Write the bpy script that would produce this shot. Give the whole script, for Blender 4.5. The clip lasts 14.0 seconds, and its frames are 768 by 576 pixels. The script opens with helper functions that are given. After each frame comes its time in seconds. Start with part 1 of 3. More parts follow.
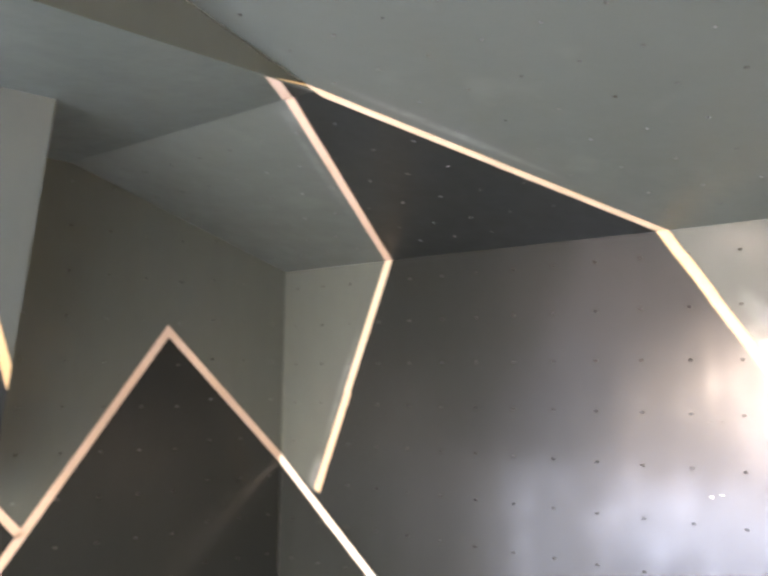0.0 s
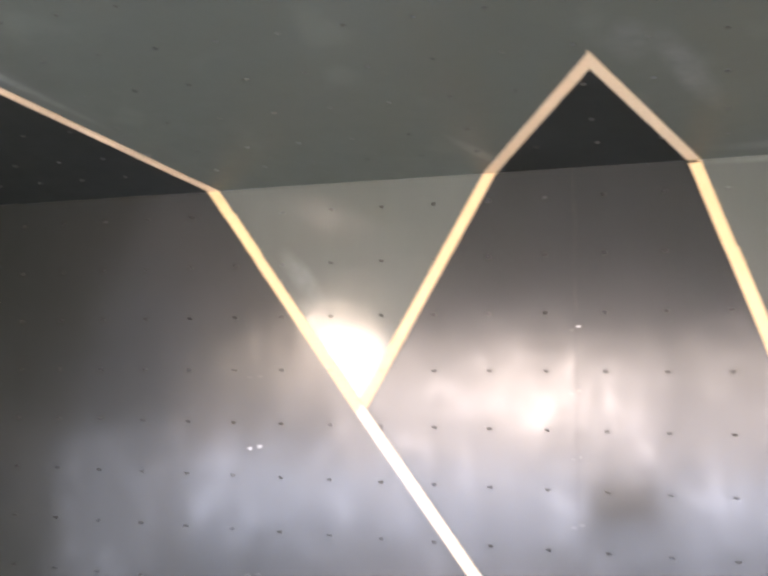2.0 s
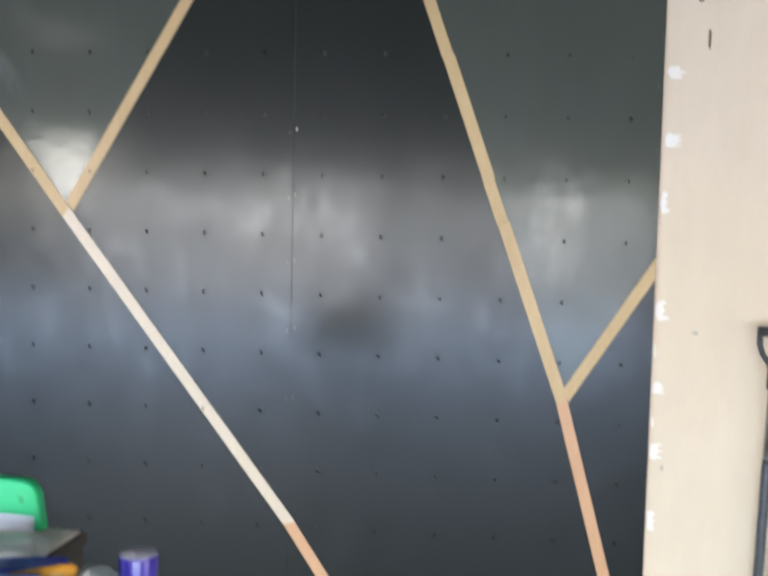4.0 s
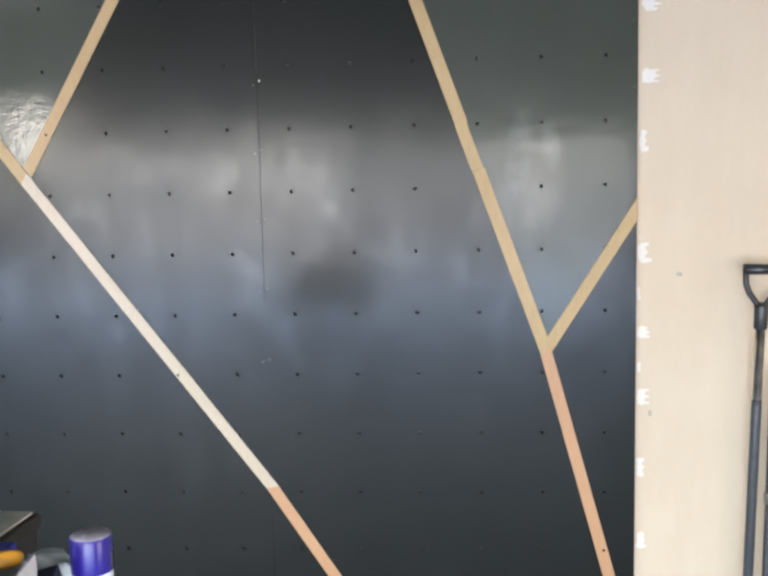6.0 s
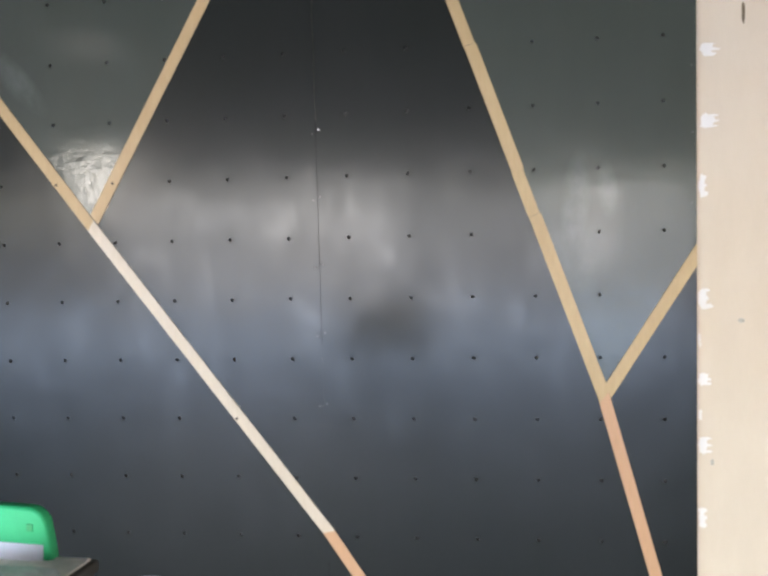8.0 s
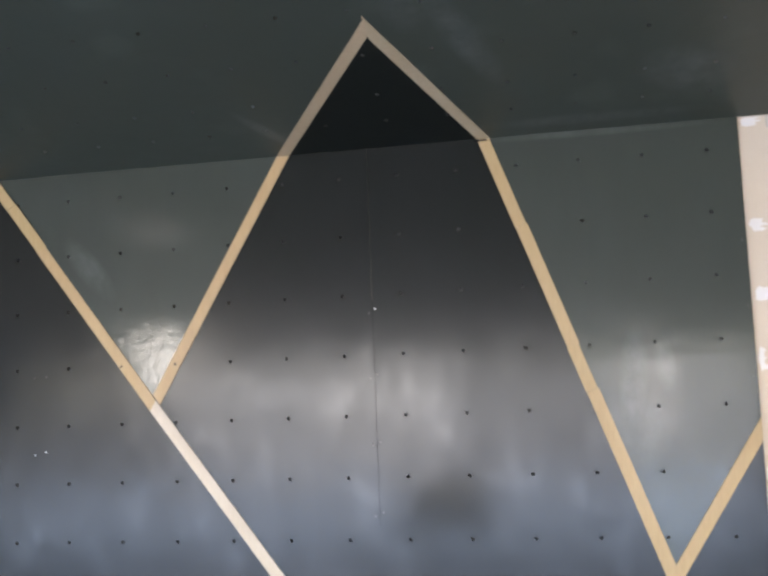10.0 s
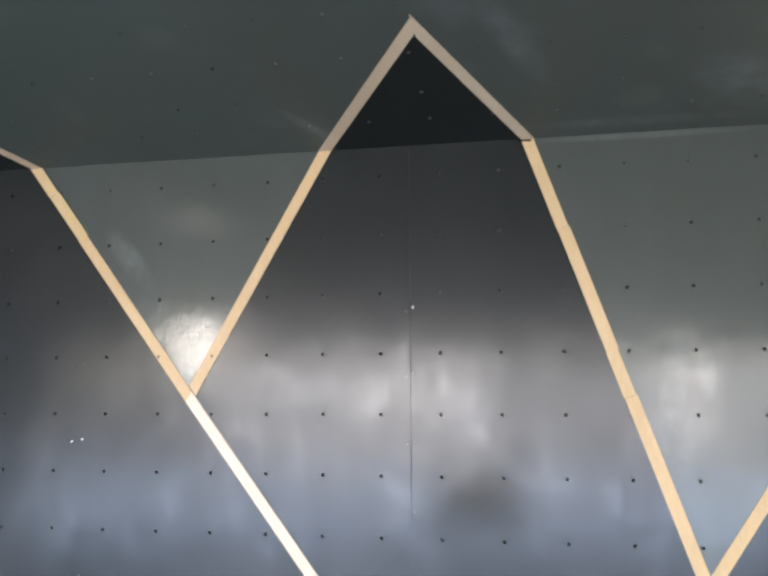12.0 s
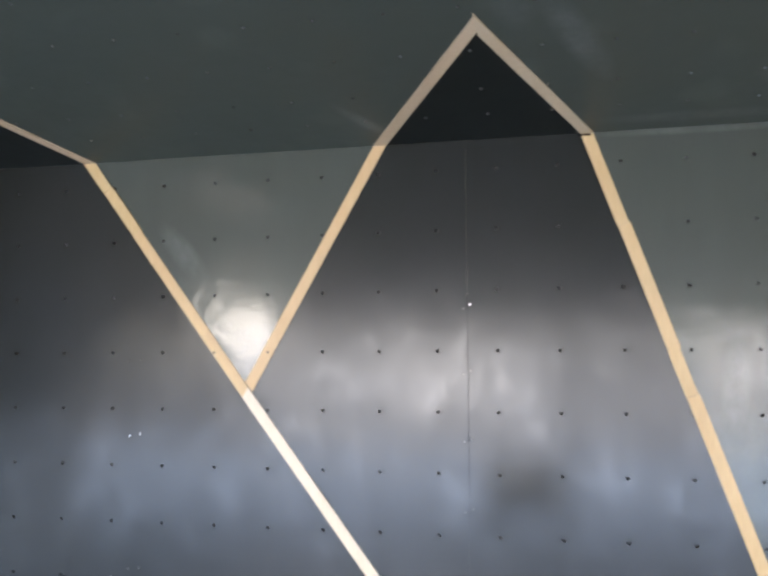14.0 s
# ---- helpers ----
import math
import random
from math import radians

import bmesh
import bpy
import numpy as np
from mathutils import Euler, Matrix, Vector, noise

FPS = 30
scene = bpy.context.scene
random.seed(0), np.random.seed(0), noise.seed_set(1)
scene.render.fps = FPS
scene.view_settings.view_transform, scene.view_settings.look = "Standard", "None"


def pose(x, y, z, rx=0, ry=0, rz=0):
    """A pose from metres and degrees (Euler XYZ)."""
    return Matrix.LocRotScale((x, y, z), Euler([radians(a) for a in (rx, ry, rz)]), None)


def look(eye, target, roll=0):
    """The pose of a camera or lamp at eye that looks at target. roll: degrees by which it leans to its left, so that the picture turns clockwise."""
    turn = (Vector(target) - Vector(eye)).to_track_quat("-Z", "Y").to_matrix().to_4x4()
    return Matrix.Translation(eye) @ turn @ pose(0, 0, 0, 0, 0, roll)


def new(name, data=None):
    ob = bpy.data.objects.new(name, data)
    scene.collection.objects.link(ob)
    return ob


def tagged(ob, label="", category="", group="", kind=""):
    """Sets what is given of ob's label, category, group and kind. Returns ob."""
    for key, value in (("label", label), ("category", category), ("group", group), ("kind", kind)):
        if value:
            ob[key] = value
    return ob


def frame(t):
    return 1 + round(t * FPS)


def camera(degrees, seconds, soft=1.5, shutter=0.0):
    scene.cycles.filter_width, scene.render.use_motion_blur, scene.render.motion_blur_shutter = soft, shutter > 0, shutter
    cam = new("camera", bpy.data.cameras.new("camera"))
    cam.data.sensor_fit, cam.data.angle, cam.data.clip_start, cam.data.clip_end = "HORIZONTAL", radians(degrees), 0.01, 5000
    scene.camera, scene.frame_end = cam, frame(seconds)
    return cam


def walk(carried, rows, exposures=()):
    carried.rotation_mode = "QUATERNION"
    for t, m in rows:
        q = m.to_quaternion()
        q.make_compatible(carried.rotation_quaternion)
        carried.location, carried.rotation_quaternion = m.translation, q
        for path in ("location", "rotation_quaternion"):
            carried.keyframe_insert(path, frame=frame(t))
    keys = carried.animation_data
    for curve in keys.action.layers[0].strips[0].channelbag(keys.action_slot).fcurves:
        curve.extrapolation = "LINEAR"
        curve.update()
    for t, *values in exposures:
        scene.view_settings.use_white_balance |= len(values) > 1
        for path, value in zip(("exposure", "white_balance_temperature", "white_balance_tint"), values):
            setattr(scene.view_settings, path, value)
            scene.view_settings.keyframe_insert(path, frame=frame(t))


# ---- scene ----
cam = camera(43.8, 14.0, soft=2.8, shutter=0.6)
PATH = [
    (0, (-0.901, -3.393, 1.779), (-2.258, -1.939, 1.988), 0.8),
    (0.5, (-0.867, -3.353, 1.766), (-2.088, -1.782, 1.968), 0.6),
    (1, (-0.824, -3.342, 1.761), (-1.882, -1.658, 1.964), -0.1),
    (1.5, (-0.814, -3.326, 1.749), (-1.665, -1.526, 1.944), 0.6),
    (2, (-0.743, -3.284, 1.725), (-1.401, -1.402, 1.883), 0.1),
    (2.5, (-0.667, -3.243, 1.669), (-1.128, -1.303, 1.818), -0.0),
    (3, (-0.618, -3.187, 1.616), (-0.859, -1.203, 1.691), 0.1),
    (3.5, (-0.621, -3.189, 1.585), (-0.827, -1.200, 1.556), 1.3),
    (4, (-0.624, -3.174, 1.554), (-0.789, -1.185, 1.414), 1.3),
    (4.2, (-0.621, -3.152, 1.545), (-0.777, -1.168, 1.351), 2.4),
    (6.3, (-0.583, -3.069, 1.533), (-0.721, -1.087, 1.305), -1.9),
    (6.5, (-0.577, -3.066, 1.531), (-0.716, -1.082, 1.315), -2.1),
    (7, (-0.577, -3.072, 1.536), (-0.720, -1.086, 1.345), -1.9),
    (7.5, (-0.581, -3.077, 1.544), (-0.779, -1.094, 1.377), -1.1),
    (8, (-0.578, -3.086, 1.557), (-0.841, -1.109, 1.413), -1.5),
    (8.5, (-0.576, -3.087, 1.578), (-0.829, -1.106, 1.473), -2.0),
    (9, (-0.575, -3.102, 1.572), (-0.833, -1.119, 1.628), -2.6),
    (9.2, (-0.573, -3.108, 1.572), (-0.856, -1.131, 1.679), -3.0),
    (11.3, (-0.576, -3.113, 1.590), (-1.025, -1.180, 1.839), -0.3),
    (11.5, (-0.578, -3.111, 1.594), (-1.021, -1.174, 1.830), -0.4),
    (12, (-0.590, -3.103, 1.602), (-1.027, -1.162, 1.801), -0.3),
    (12.5, (-0.614, -3.099, 1.632), (-1.034, -1.150, 1.788), -0.2),
    (13, (-0.612, -3.093, 1.623), (-1.043, -1.146, 1.773), -0.0),
    (13.5, (-0.628, -3.101, 1.647), (-1.076, -1.157, 1.798), -0.1),
    (14, (-0.678, -3.112, 1.714), (-1.178, -1.179, 1.838), -0.4),
]
walk(cam, [(t, look(eye, target, roll)) for t, eye, target, roll in PATH],
     exposures=[(0, 5.15, 8300, 29), (0.5, 4.85, 8300, 28), (1.0, 4.6, 8300, 28), (1.5, 4.4, 8300, 28), (2.0, 4.4, 8300, 28), (2.5, 3.8, 8100, 26), (3.0, 3.15, 7100, 17),
                (3.5, 2.86, 6900, 15), (4.2, 3.08, 6750, 13), (6.5, 2.97, 7000, 15), (8.5, 2.95, 7050, 17), (9.0, 2.75, 7050, 18), (11.5, 3.45, 7000, 18), (13.0, 3.43, 7000, 18), (14, 3.38, 7000, 18)])
# ---------------------------------------------------------------- light
world = bpy.data.worlds.new("world")
scene.world = world
world.use_nodes = True
wn = world.node_tree.nodes
sky = wn.new("ShaderNodeTexSky")
sky.sky_type, sky.sun_disc = "NISHITA", False
sky.sun_elevation, sky.sun_rotation = radians(48), radians(10)
wn["Background"].inputs[1].default_value = 0.15
world.node_tree.links.new(sky.outputs[0], wn["Background"].inputs[0])

sun = new("sun", bpy.data.lights.new("sun", "SUN"))
sun.data.energy, sun.data.angle, sun.data.color = 3.5, radians(0.6), (1, 0.94, 0.85)
sun.matrix_world = look((0, 0, 0), (-0.17, -0.98, -1.1))

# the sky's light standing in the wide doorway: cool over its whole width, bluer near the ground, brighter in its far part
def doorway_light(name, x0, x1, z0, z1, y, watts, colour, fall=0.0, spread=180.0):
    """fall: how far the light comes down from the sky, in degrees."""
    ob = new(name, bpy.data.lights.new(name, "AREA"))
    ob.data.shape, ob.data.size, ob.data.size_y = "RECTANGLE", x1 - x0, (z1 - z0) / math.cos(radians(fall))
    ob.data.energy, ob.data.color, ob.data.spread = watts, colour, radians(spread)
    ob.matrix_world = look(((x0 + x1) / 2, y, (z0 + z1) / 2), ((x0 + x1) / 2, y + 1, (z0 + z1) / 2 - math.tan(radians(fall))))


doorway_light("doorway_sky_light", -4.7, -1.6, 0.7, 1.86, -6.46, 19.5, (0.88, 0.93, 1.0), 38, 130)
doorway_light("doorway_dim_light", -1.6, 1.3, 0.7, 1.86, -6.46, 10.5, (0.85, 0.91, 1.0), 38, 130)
doorway_light("doorway_yard_light", -7.7, 1.3, 0.05, 0.7, -6.46, 34, (0.50, 0.70, 1.0))
# three unseen lamps added to put bright spots into the glossy paint's reflection
doorway_light("doorway_glint_light", -5.1, -4.35, 1.68, 2.28, -6.41, 3.8, (1.0, 0.96, 0.90))
doorway_light("doorway_highlight_lamp", -3.0, -2.0, 1.05, 1.72, -6.42, 1.7, (1.0, 0.97, 0.90))
doorway_light("doorway_streak_lamp", 0.0, 0.45, 1.1, 1.75, -6.42, 1.0, (1.0, 0.95, 0.90))
# warm fill lamp in an unseen, assumed side opening, added to lift the side walls
window = new("side_fill_light", bpy.data.lights.new("side_fill_light", "AREA"))
window.data.shape, window.data.size, window.data.size_y = "RECTANGLE", 1.4, 1.0
window.data.energy, window.data.color = 5.5, (1.0, 0.88, 0.72)
window.matrix_world = look((2.64, -3.9, 0.8), (0, -3.9, 0.2))
# blue fill lamp in an invented low opening, added to brighten the lower wall
hatch = new("low_fill_light", bpy.data.lights.new("low_fill_light", "AREA"))
hatch.data.shape, hatch.data.size, hatch.data.size_y = "RECTANGLE", 1.36, 1.2
hatch.data.energy, hatch.data.color = 2.4, (0.50, 0.70, 1.0)
hatch.matrix_world = look((-4.9, -2.8, 0.64), (0, -2.8, 0.64))


# ---------------------------------------------------------------- materials
def material(name, rough=0.5, metallic=0.0):
    m = bpy.data.materials.new(name)
    m.use_nodes = True
    nt = m.node_tree
    b = nt.nodes["Principled BSDF"]
    b.inputs["Roughness"].default_value = rough
    b.inputs["Metallic"].default_value = metallic
    return m, nt, b


def tex_coord(nt, scale=(1, 1, 1)):
    geo = nt.nodes.new("ShaderNodeNewGeometry")
    mp = nt.nodes.new("ShaderNodeMapping")
    mp.inputs["Scale"].default_value = scale
    nt.links.new(geo.outputs["Position"], mp.inputs["Vector"])
    return mp.outputs["Vector"]


def noise_node(nt, vec, scale, detail=4.0, rough=0.55):
    n = nt.nodes.new("ShaderNodeTexNoise")
    n.inputs["Scale"].default_value, n.inputs["Detail"].default_value = scale, detail
    n.inputs["Roughness"].default_value = rough
    nt.links.new(vec, n.inputs["Vector"])
    return n.outputs["Fac"]


def ramp(nt, fac, stops):
    r = nt.nodes.new("ShaderNodeValToRGB")
    while len(r.color_ramp.elements) < len(stops):
        r.color_ramp.elements.new(0.5)
    for e, (p, c) in zip(r.color_ramp.elements, stops):
        e.position, e.color = p, (*c, 1) if len(c) == 3 else c
    nt.links.new(fac, r.inputs[0])
    return r.outputs["Color"]


def mix(nt, fac, a, b, kind="MIX"):
    x = nt.nodes.new("ShaderNodeMixRGB")
    x.blend_type = kind
    for s, v in zip(x.inputs, (fac, a, b)):
        if isinstance(v, (int, float)):
            s.default_value = v
        elif isinstance(v, tuple):
            s.default_value = (*v, 1)
        else:
            nt.links.new(v, s)
    return x.outputs[0]


def bump(nt, b, height, strength, distance=0.002):
    n = nt.nodes.new("ShaderNodeBump")
    n.inputs["Strength"].default_value, n.inputs["Distance"].default_value = strength, distance
    nt.links.new(height, n.inputs["Height"])
    nt.links.new(n.outputs[0], b.inputs["Normal"])
    nt.links.new(n.outputs[0], b.inputs["Coat Normal"])


def grey(v):
    return (v, v, v)


def soft_marks(nt, marks):
    """Soft masks for chalky wipes and for highlights, each (centre, turns about y and z in degrees, half-widths,
    strength), broken up by a fibrous noise.
    """
    total = None
    rough = ramp(nt, noise_node(nt, tex_coord(nt, (1.0, 1.0, 0.6)), 14, 5, 0.65), [(0.30, grey(0.15)), (0.68, grey(1.0))])
    for centre, turn, radii, strength in marks:
        geo = nt.nodes.new("ShaderNodeNewGeometry")
        mp = nt.nodes.new("ShaderNodeMapping")
        mp.vector_type = "TEXTURE"
        mp.inputs["Location"].default_value, mp.inputs["Scale"].default_value = centre, radii
        mp.inputs["Rotation"].default_value = (0, radians(turn[0]), radians(turn[1]))
        nt.links.new(geo.outputs["Position"], mp.inputs["Vector"])
        g = nt.nodes.new("ShaderNodeTexGradient")
        g.gradient_type = "SPHERICAL"
        nt.links.new(mp.outputs["Vector"], g.inputs["Vector"])
        soft = ramp(nt, g.outputs["Fac"], [(0.0, grey(0.0)), (0.6, grey(strength))])
        total = soft if total is None else mix(nt, 1.0, total, soft, "ADD")
    return mix(nt, 1.0, total, rough, "MULTIPLY")


def painted_ply(name, low, high, r0, r1, ripple, fine, gloss, smeared, wavy=0.55, coat=0.0, coat_rough=0.15, marks=(), glints=(), crumpled=0.5):
    """Rolled satin paint on plywood: slight warps, roller streaks, thinner and thicker gloss."""
    m, nt, b = material(name, 0.3)
    b.inputs["Specular IOR Level"].default_value = gloss
    b.inputs["Coat Roughness"].default_value = coat_rough
    polish = noise_node(nt, tex_coord(nt, (1.0, 1.0, 0.7)), 8.5, 6, 0.65)
    nt.links.new(ramp(nt, polish, [(0.34, grey(0.8 * coat)), (0.55, grey(coat)), (0.70, grey(1.5 * coat))]), b.inputs["Coat Weight"])
    big = noise_node(nt, tex_coord(nt), 1.6, 3)
    streak = noise_node(nt, tex_coord(nt, (7, 7, 1.5)), 1.4, 4, 0.6)
    brush = noise_node(nt, tex_coord(nt, (2.0, 2.0, 0.8)), 13, 4, 0.55)
    smear = noise_node(nt, tex_coord(nt, (1.0, 1.0, 0.55)), 4.2, 2, 0.4)
    pale = ramp(nt, smear, [(0.60, grey(0.0)), (0.72, grey(1.0))])
    body = ramp(nt, mix(nt, 0.5, big, streak), [(0.25, low), (0.75, high)])
    paint = mix(nt, mix(nt, 1.0, pale, grey(smeared), "MULTIPLY"), body, tuple(1.9 * c for c in high))
    if marks:
        paint = mix(nt, soft_marks(nt, marks), paint, (0.16, 0.165, 0.15))
    nt.links.new(paint, b.inputs["Base Color"])
    nt.links.new(ramp(nt, mix(nt, 0.6, big, streak), [(0.3, grey(r0)), (0.7, grey(r1))]), b.inputs["Roughness"])
    wave = noise_node(nt, tex_coord(nt, (1.0, 1.0, 0.8)), 5.5, 2, 0.45)
    combed = noise_node(nt, tex_coord(nt, (2.2, 2.2, 7.0)), 2.6, 4, 0.55)
    relief = mix(nt, fine, wave, mix(nt, ripple, combed, brush))
    if glints:
        # highlights put into the surface: extra coat there, crumpled and combed
        spot = soft_marks(nt, glints)
        weight = b.inputs["Coat Weight"].links[0].from_socket
        nt.links.new(mix(nt, 1.0, weight, spot, "ADD"), b.inputs["Coat Weight"])
        crumple = noise_node(nt, tex_coord(nt, (1.0, 1.0, 1.3)), 24, 4, 0.6)
        relief = mix(nt, mix(nt, 1.0, spot, grey(crumpled), "MULTIPLY"), relief, crumple)
    bump(nt, b, relief, wavy, 0.004)
    return m


SLATE = (0.0072, 0.0082, 0.0064), (0.0095, 0.0106, 0.0086)
SAGE = (0.036, 0.041, 0.031), (0.044, 0.0495, 0.038)
WALL_MARKS = [((-2.22, 0, 2.05), (-40, 0), (0.05, 0.3, 0.16), 0.30), ((-0.37, 0, 1.60), (6, 0), (0.05, 0.3, 0.17), 0.50), ((-0.27, 0, 1.63), (-4, 0), (0.035, 0.3, 0.10), 0.40),
              ((-0.36, 0, 1.42), (3, 0), (0.10, 0.3, 0.14), 0.25), ((-4.53, 0, 1.34), (22, 0), (0.05, 0.3, 0.14), 0.5), ((-4.35, 0, 1.78), (22, 0), (0.03, 0.3, 0.35), 0.3),
              ((-0.45, 0, 2.39), (0, 0), (0.40, 0.3, 0.015), 0.25)]
ROOF_MARKS = [((-0.80, -0.52, 2.55), (0, -20), (0.06, 0.26, 0.3), 0.28), ((-0.95, -0.68, 2.59), (0, 0), (0.07, 0.12, 0.3), 0.2), ((-0.18, -0.28, 2.48), (0, 30), (0.16, 0.12, 0.3), 0.26),
              ((-0.45, -0.07, 2.43), (0, 0), (0.40, 0.035, 0.3), 0.22), ((-1.50, -0.15, 2.44), (0, -33), (0.03, 0.18, 0.3), 0.28), ((-2.93, -0.90, 2.68), (0, -25), (0.028, 0.50, 0.6), 0.40),
              ((-3.66, -0.80, 2.65), (0, 28), (0.025, 0.50, 0.6), 0.30), ((-3.43, -1.18, 2.74), (0, 28), (0.05, 0.10, 0.3), 0.30)]
LIGHT_GLINTS = [((-2.04, 0, 1.72), (0, 0), (0.24, 0.3, 0.17), 0.75)]
DARK_GLINTS = [((-1.04, 0, 1.60), (0, 0), (0.17, 0.3, 0.22), 0.16), ((-1.38, 0, 1.60), (8, 0), (0.24, 0.3, 0.14), 0.15), ((-1.70, 0, 1.60), (0, 0), (0.28, 0.3, 0.10), 0.10),
             ((-2.28, 0, 1.62), (0, 0), (0.13, 0.3, 0.20), 0.2), ((-0.72, 0, 1.35), (0, 0), (0.10, 0.3, 0.22), 0.08)]
DARK = painted_ply("dark_slate_paint", *SLATE, 0.32, 0.40, 0.35, 0.15, 0.10, 0.05, 0.42, 0.38, 0.175, glints=DARK_GLINTS, crumpled=1.6)
LIGHT = painted_ply("grey_green_paint", *SAGE, 0.30, 0.40, 0.6, 0.35, 0.17, 0.02, 0.7, 0.38, 0.12, WALL_MARKS, LIGHT_GLINTS, 0.8)
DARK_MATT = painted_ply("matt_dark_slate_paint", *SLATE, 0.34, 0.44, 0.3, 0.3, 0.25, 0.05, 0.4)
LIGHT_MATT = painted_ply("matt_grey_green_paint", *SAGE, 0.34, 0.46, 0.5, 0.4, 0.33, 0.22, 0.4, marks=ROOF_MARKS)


def bare_wood(name, low, high, rough=0.42):
    m, nt, b = material(name, rough)
    b.inputs["Specular IOR Level"].default_value = 0.3
    oi = nt.nodes.new("ShaderNodeObjectInfo")
    grain = noise_node(nt, tex_coord(nt, (30, 30, 6)), 3.0, 6, 0.65)
    tone = noise_node(nt, tex_coord(nt), 1.7, 3)
    col = ramp(nt, mix(nt, 0.5, grain, tone), [(0.3, low), (0.7, high)])
    darker = mix(nt, 0.3, col, (0.46, 0.26, 0.14))
    nt.links.new(mix(nt, oi.outputs["Random"], col, darker), b.inputs["Base Color"])
    bump(nt, b, grain, 0.15, 0.001)
    return m


WOOD = bare_wood("bare_plywood_line", (0.36, 0.236, 0.098), (0.475, 0.338, 0.162))
WARM = bare_wood("reddish_plywood_line", (0.42, 0.215, 0.105), (0.53, 0.30, 0.16))
GREYED = bare_wood("greyed_plywood_line", (0.32, 0.235, 0.14), (0.41, 0.32, 0.205))
PINKISH = bare_wood("pinkish_plywood_line", (0.30, 0.212, 0.145), (0.38, 0.282, 0.20))
# PALE: bare wood lightened in colour for the glare on these strips
PALE = bare_wood("glare_paled_plywood_line", (0.47, 0.40, 0.295), (0.58, 0.505, 0.39))
PLY_EDGE = bare_wood("plywood_edge", (0.25, 0.18, 0.11), (0.36, 0.27, 0.17))


def plaster(name, low, high):
    m, nt, b = material(name, 0.7)
    vec = tex_coord(nt)
    big = noise_node(nt, vec, 1.3, 5)
    scuff = noise_node(nt, tex_coord(nt, (1, 1, 0.35)), 9, 6, 0.7)
    nt.links.new(ramp(nt, mix(nt, 0.45, big, scuff), [(0.3, low), (0.7, high)]), b.inputs["Base Color"])
    bump(nt, b, noise_node(nt, vec, 160, 3), 0.1, 0.002)
    return m


CREAM = plaster("cream_plaster", (0.55, 0.435, 0.31), (0.635, 0.52, 0.38))
CEIL = plaster("cream_ceiling_paint", (0.58, 0.52, 0.42), (0.66, 0.60, 0.50))
FILLER = plaster("white_filler", (0.64, 0.58, 0.51), (0.76, 0.72, 0.67))
# for unseen surfaces: dark olive, so the upper paint reflects little light
SHELL = plaster("unseen_dark_shell", (0.085, 0.082, 0.052), (0.135, 0.130, 0.085))
# unseen floor: blue put into its colour to give the lower wall its bluish reflection
FLOOR = plaster("blue_tinted_floor", (0.23, 0.325, 0.49), (0.30, 0.405, 0.57))
FLOOR.node_tree.nodes["Principled BSDF"].inputs["Roughness"].default_value = 0.45
YARD = plaster("pale_concrete_yard", (0.26, 0.26, 0.26), (0.36, 0.36, 0.35))


def plain(name, colour, rough=0.5, metallic=0.0, vary=0.12, scale=40):
    m, nt, b = material(name, rough, metallic)
    n = noise_node(nt, tex_coord(nt), scale, 4)
    lo = tuple(c * (1 - vary) for c in colour)
    hi = tuple(min(1, c * (1 + vary)) for c in colour)
    nt.links.new(ramp(nt, n, [(0.3, lo), (0.7, hi)]), b.inputs["Base Color"])
    return m


# nuts, holes and rims: the shade inside the holes is put into dark colours
ZINC = plain("zinc_plated_steel", (0.13, 0.13, 0.125), 0.5, 1.0)
HOLE = plain("shaded_hole", (0.012, 0.010, 0.008), 0.85)
HOLE_RIM = plain("shaded_hole_rim", (0.035, 0.032, 0.028), 0.7)
ROOF_RIM = plain("shaded_roof_hole_rim", (0.05, 0.05, 0.046), 0.7)
GAP = plain("shadowed_joint", (0.004, 0.004, 0.004), 0.9)
GAP.node_tree.nodes["Principled BSDF"].inputs["Specular IOR Level"].default_value = 0.0
SCREW = plain("screw_steel", (0.09, 0.085, 0.08), 0.5, 1.0)


# ---------------------------------------------------------------- mesh helpers
def part(name, bm, mats, parent=None, label="", m=None, smooth=False):
    me = bpy.data.meshes.new(name)
    if smooth:
        for f in bm.faces:
            f.smooth = True
    bm.to_mesh(me)
    bm.free()
    for mt in mats if isinstance(mats, (list, tuple)) else [mats]:
        me.materials.append(mt)
    ob = new(name, me)
    if parent is not None:
        ob.parent = parent
    if m is not None:
        ob.matrix_basis = m
    if label:
        tagged(ob, label)
    return ob


def thing(name, label, category, m=None, group="", kind=""):
    ob = new(name)
    ob.empty_display_size = 0.05
    if m is not None:
        ob.matrix_basis = m
    return tagged(ob, label, category, group, kind)


def box(bm, x0, y0, z0, x1, y1, z1, bevel=0.0, mat=0):
    before = set(bm.faces)
    r = bmesh.ops.create_cube(bm, size=1, matrix=Matrix.Translation(((x0 + x1) / 2, (y0 + y1) / 2, (z0 + z1) / 2)) @ Matrix.Diagonal((x1 - x0, y1 - y0, z1 - z0, 1)))
    if bevel:
        edges = list({e for v in r["verts"] for e in v.link_edges})
        bmesh.ops.bevel(bm, geom=edges, offset=bevel, segments=2, affect="EDGES", profile=0.5)
    for f in set(bm.faces) - before:
        f.material_index = mat
    return bm


def new_box(*a, **k):
    return box(bmesh.new(), *a, **k)


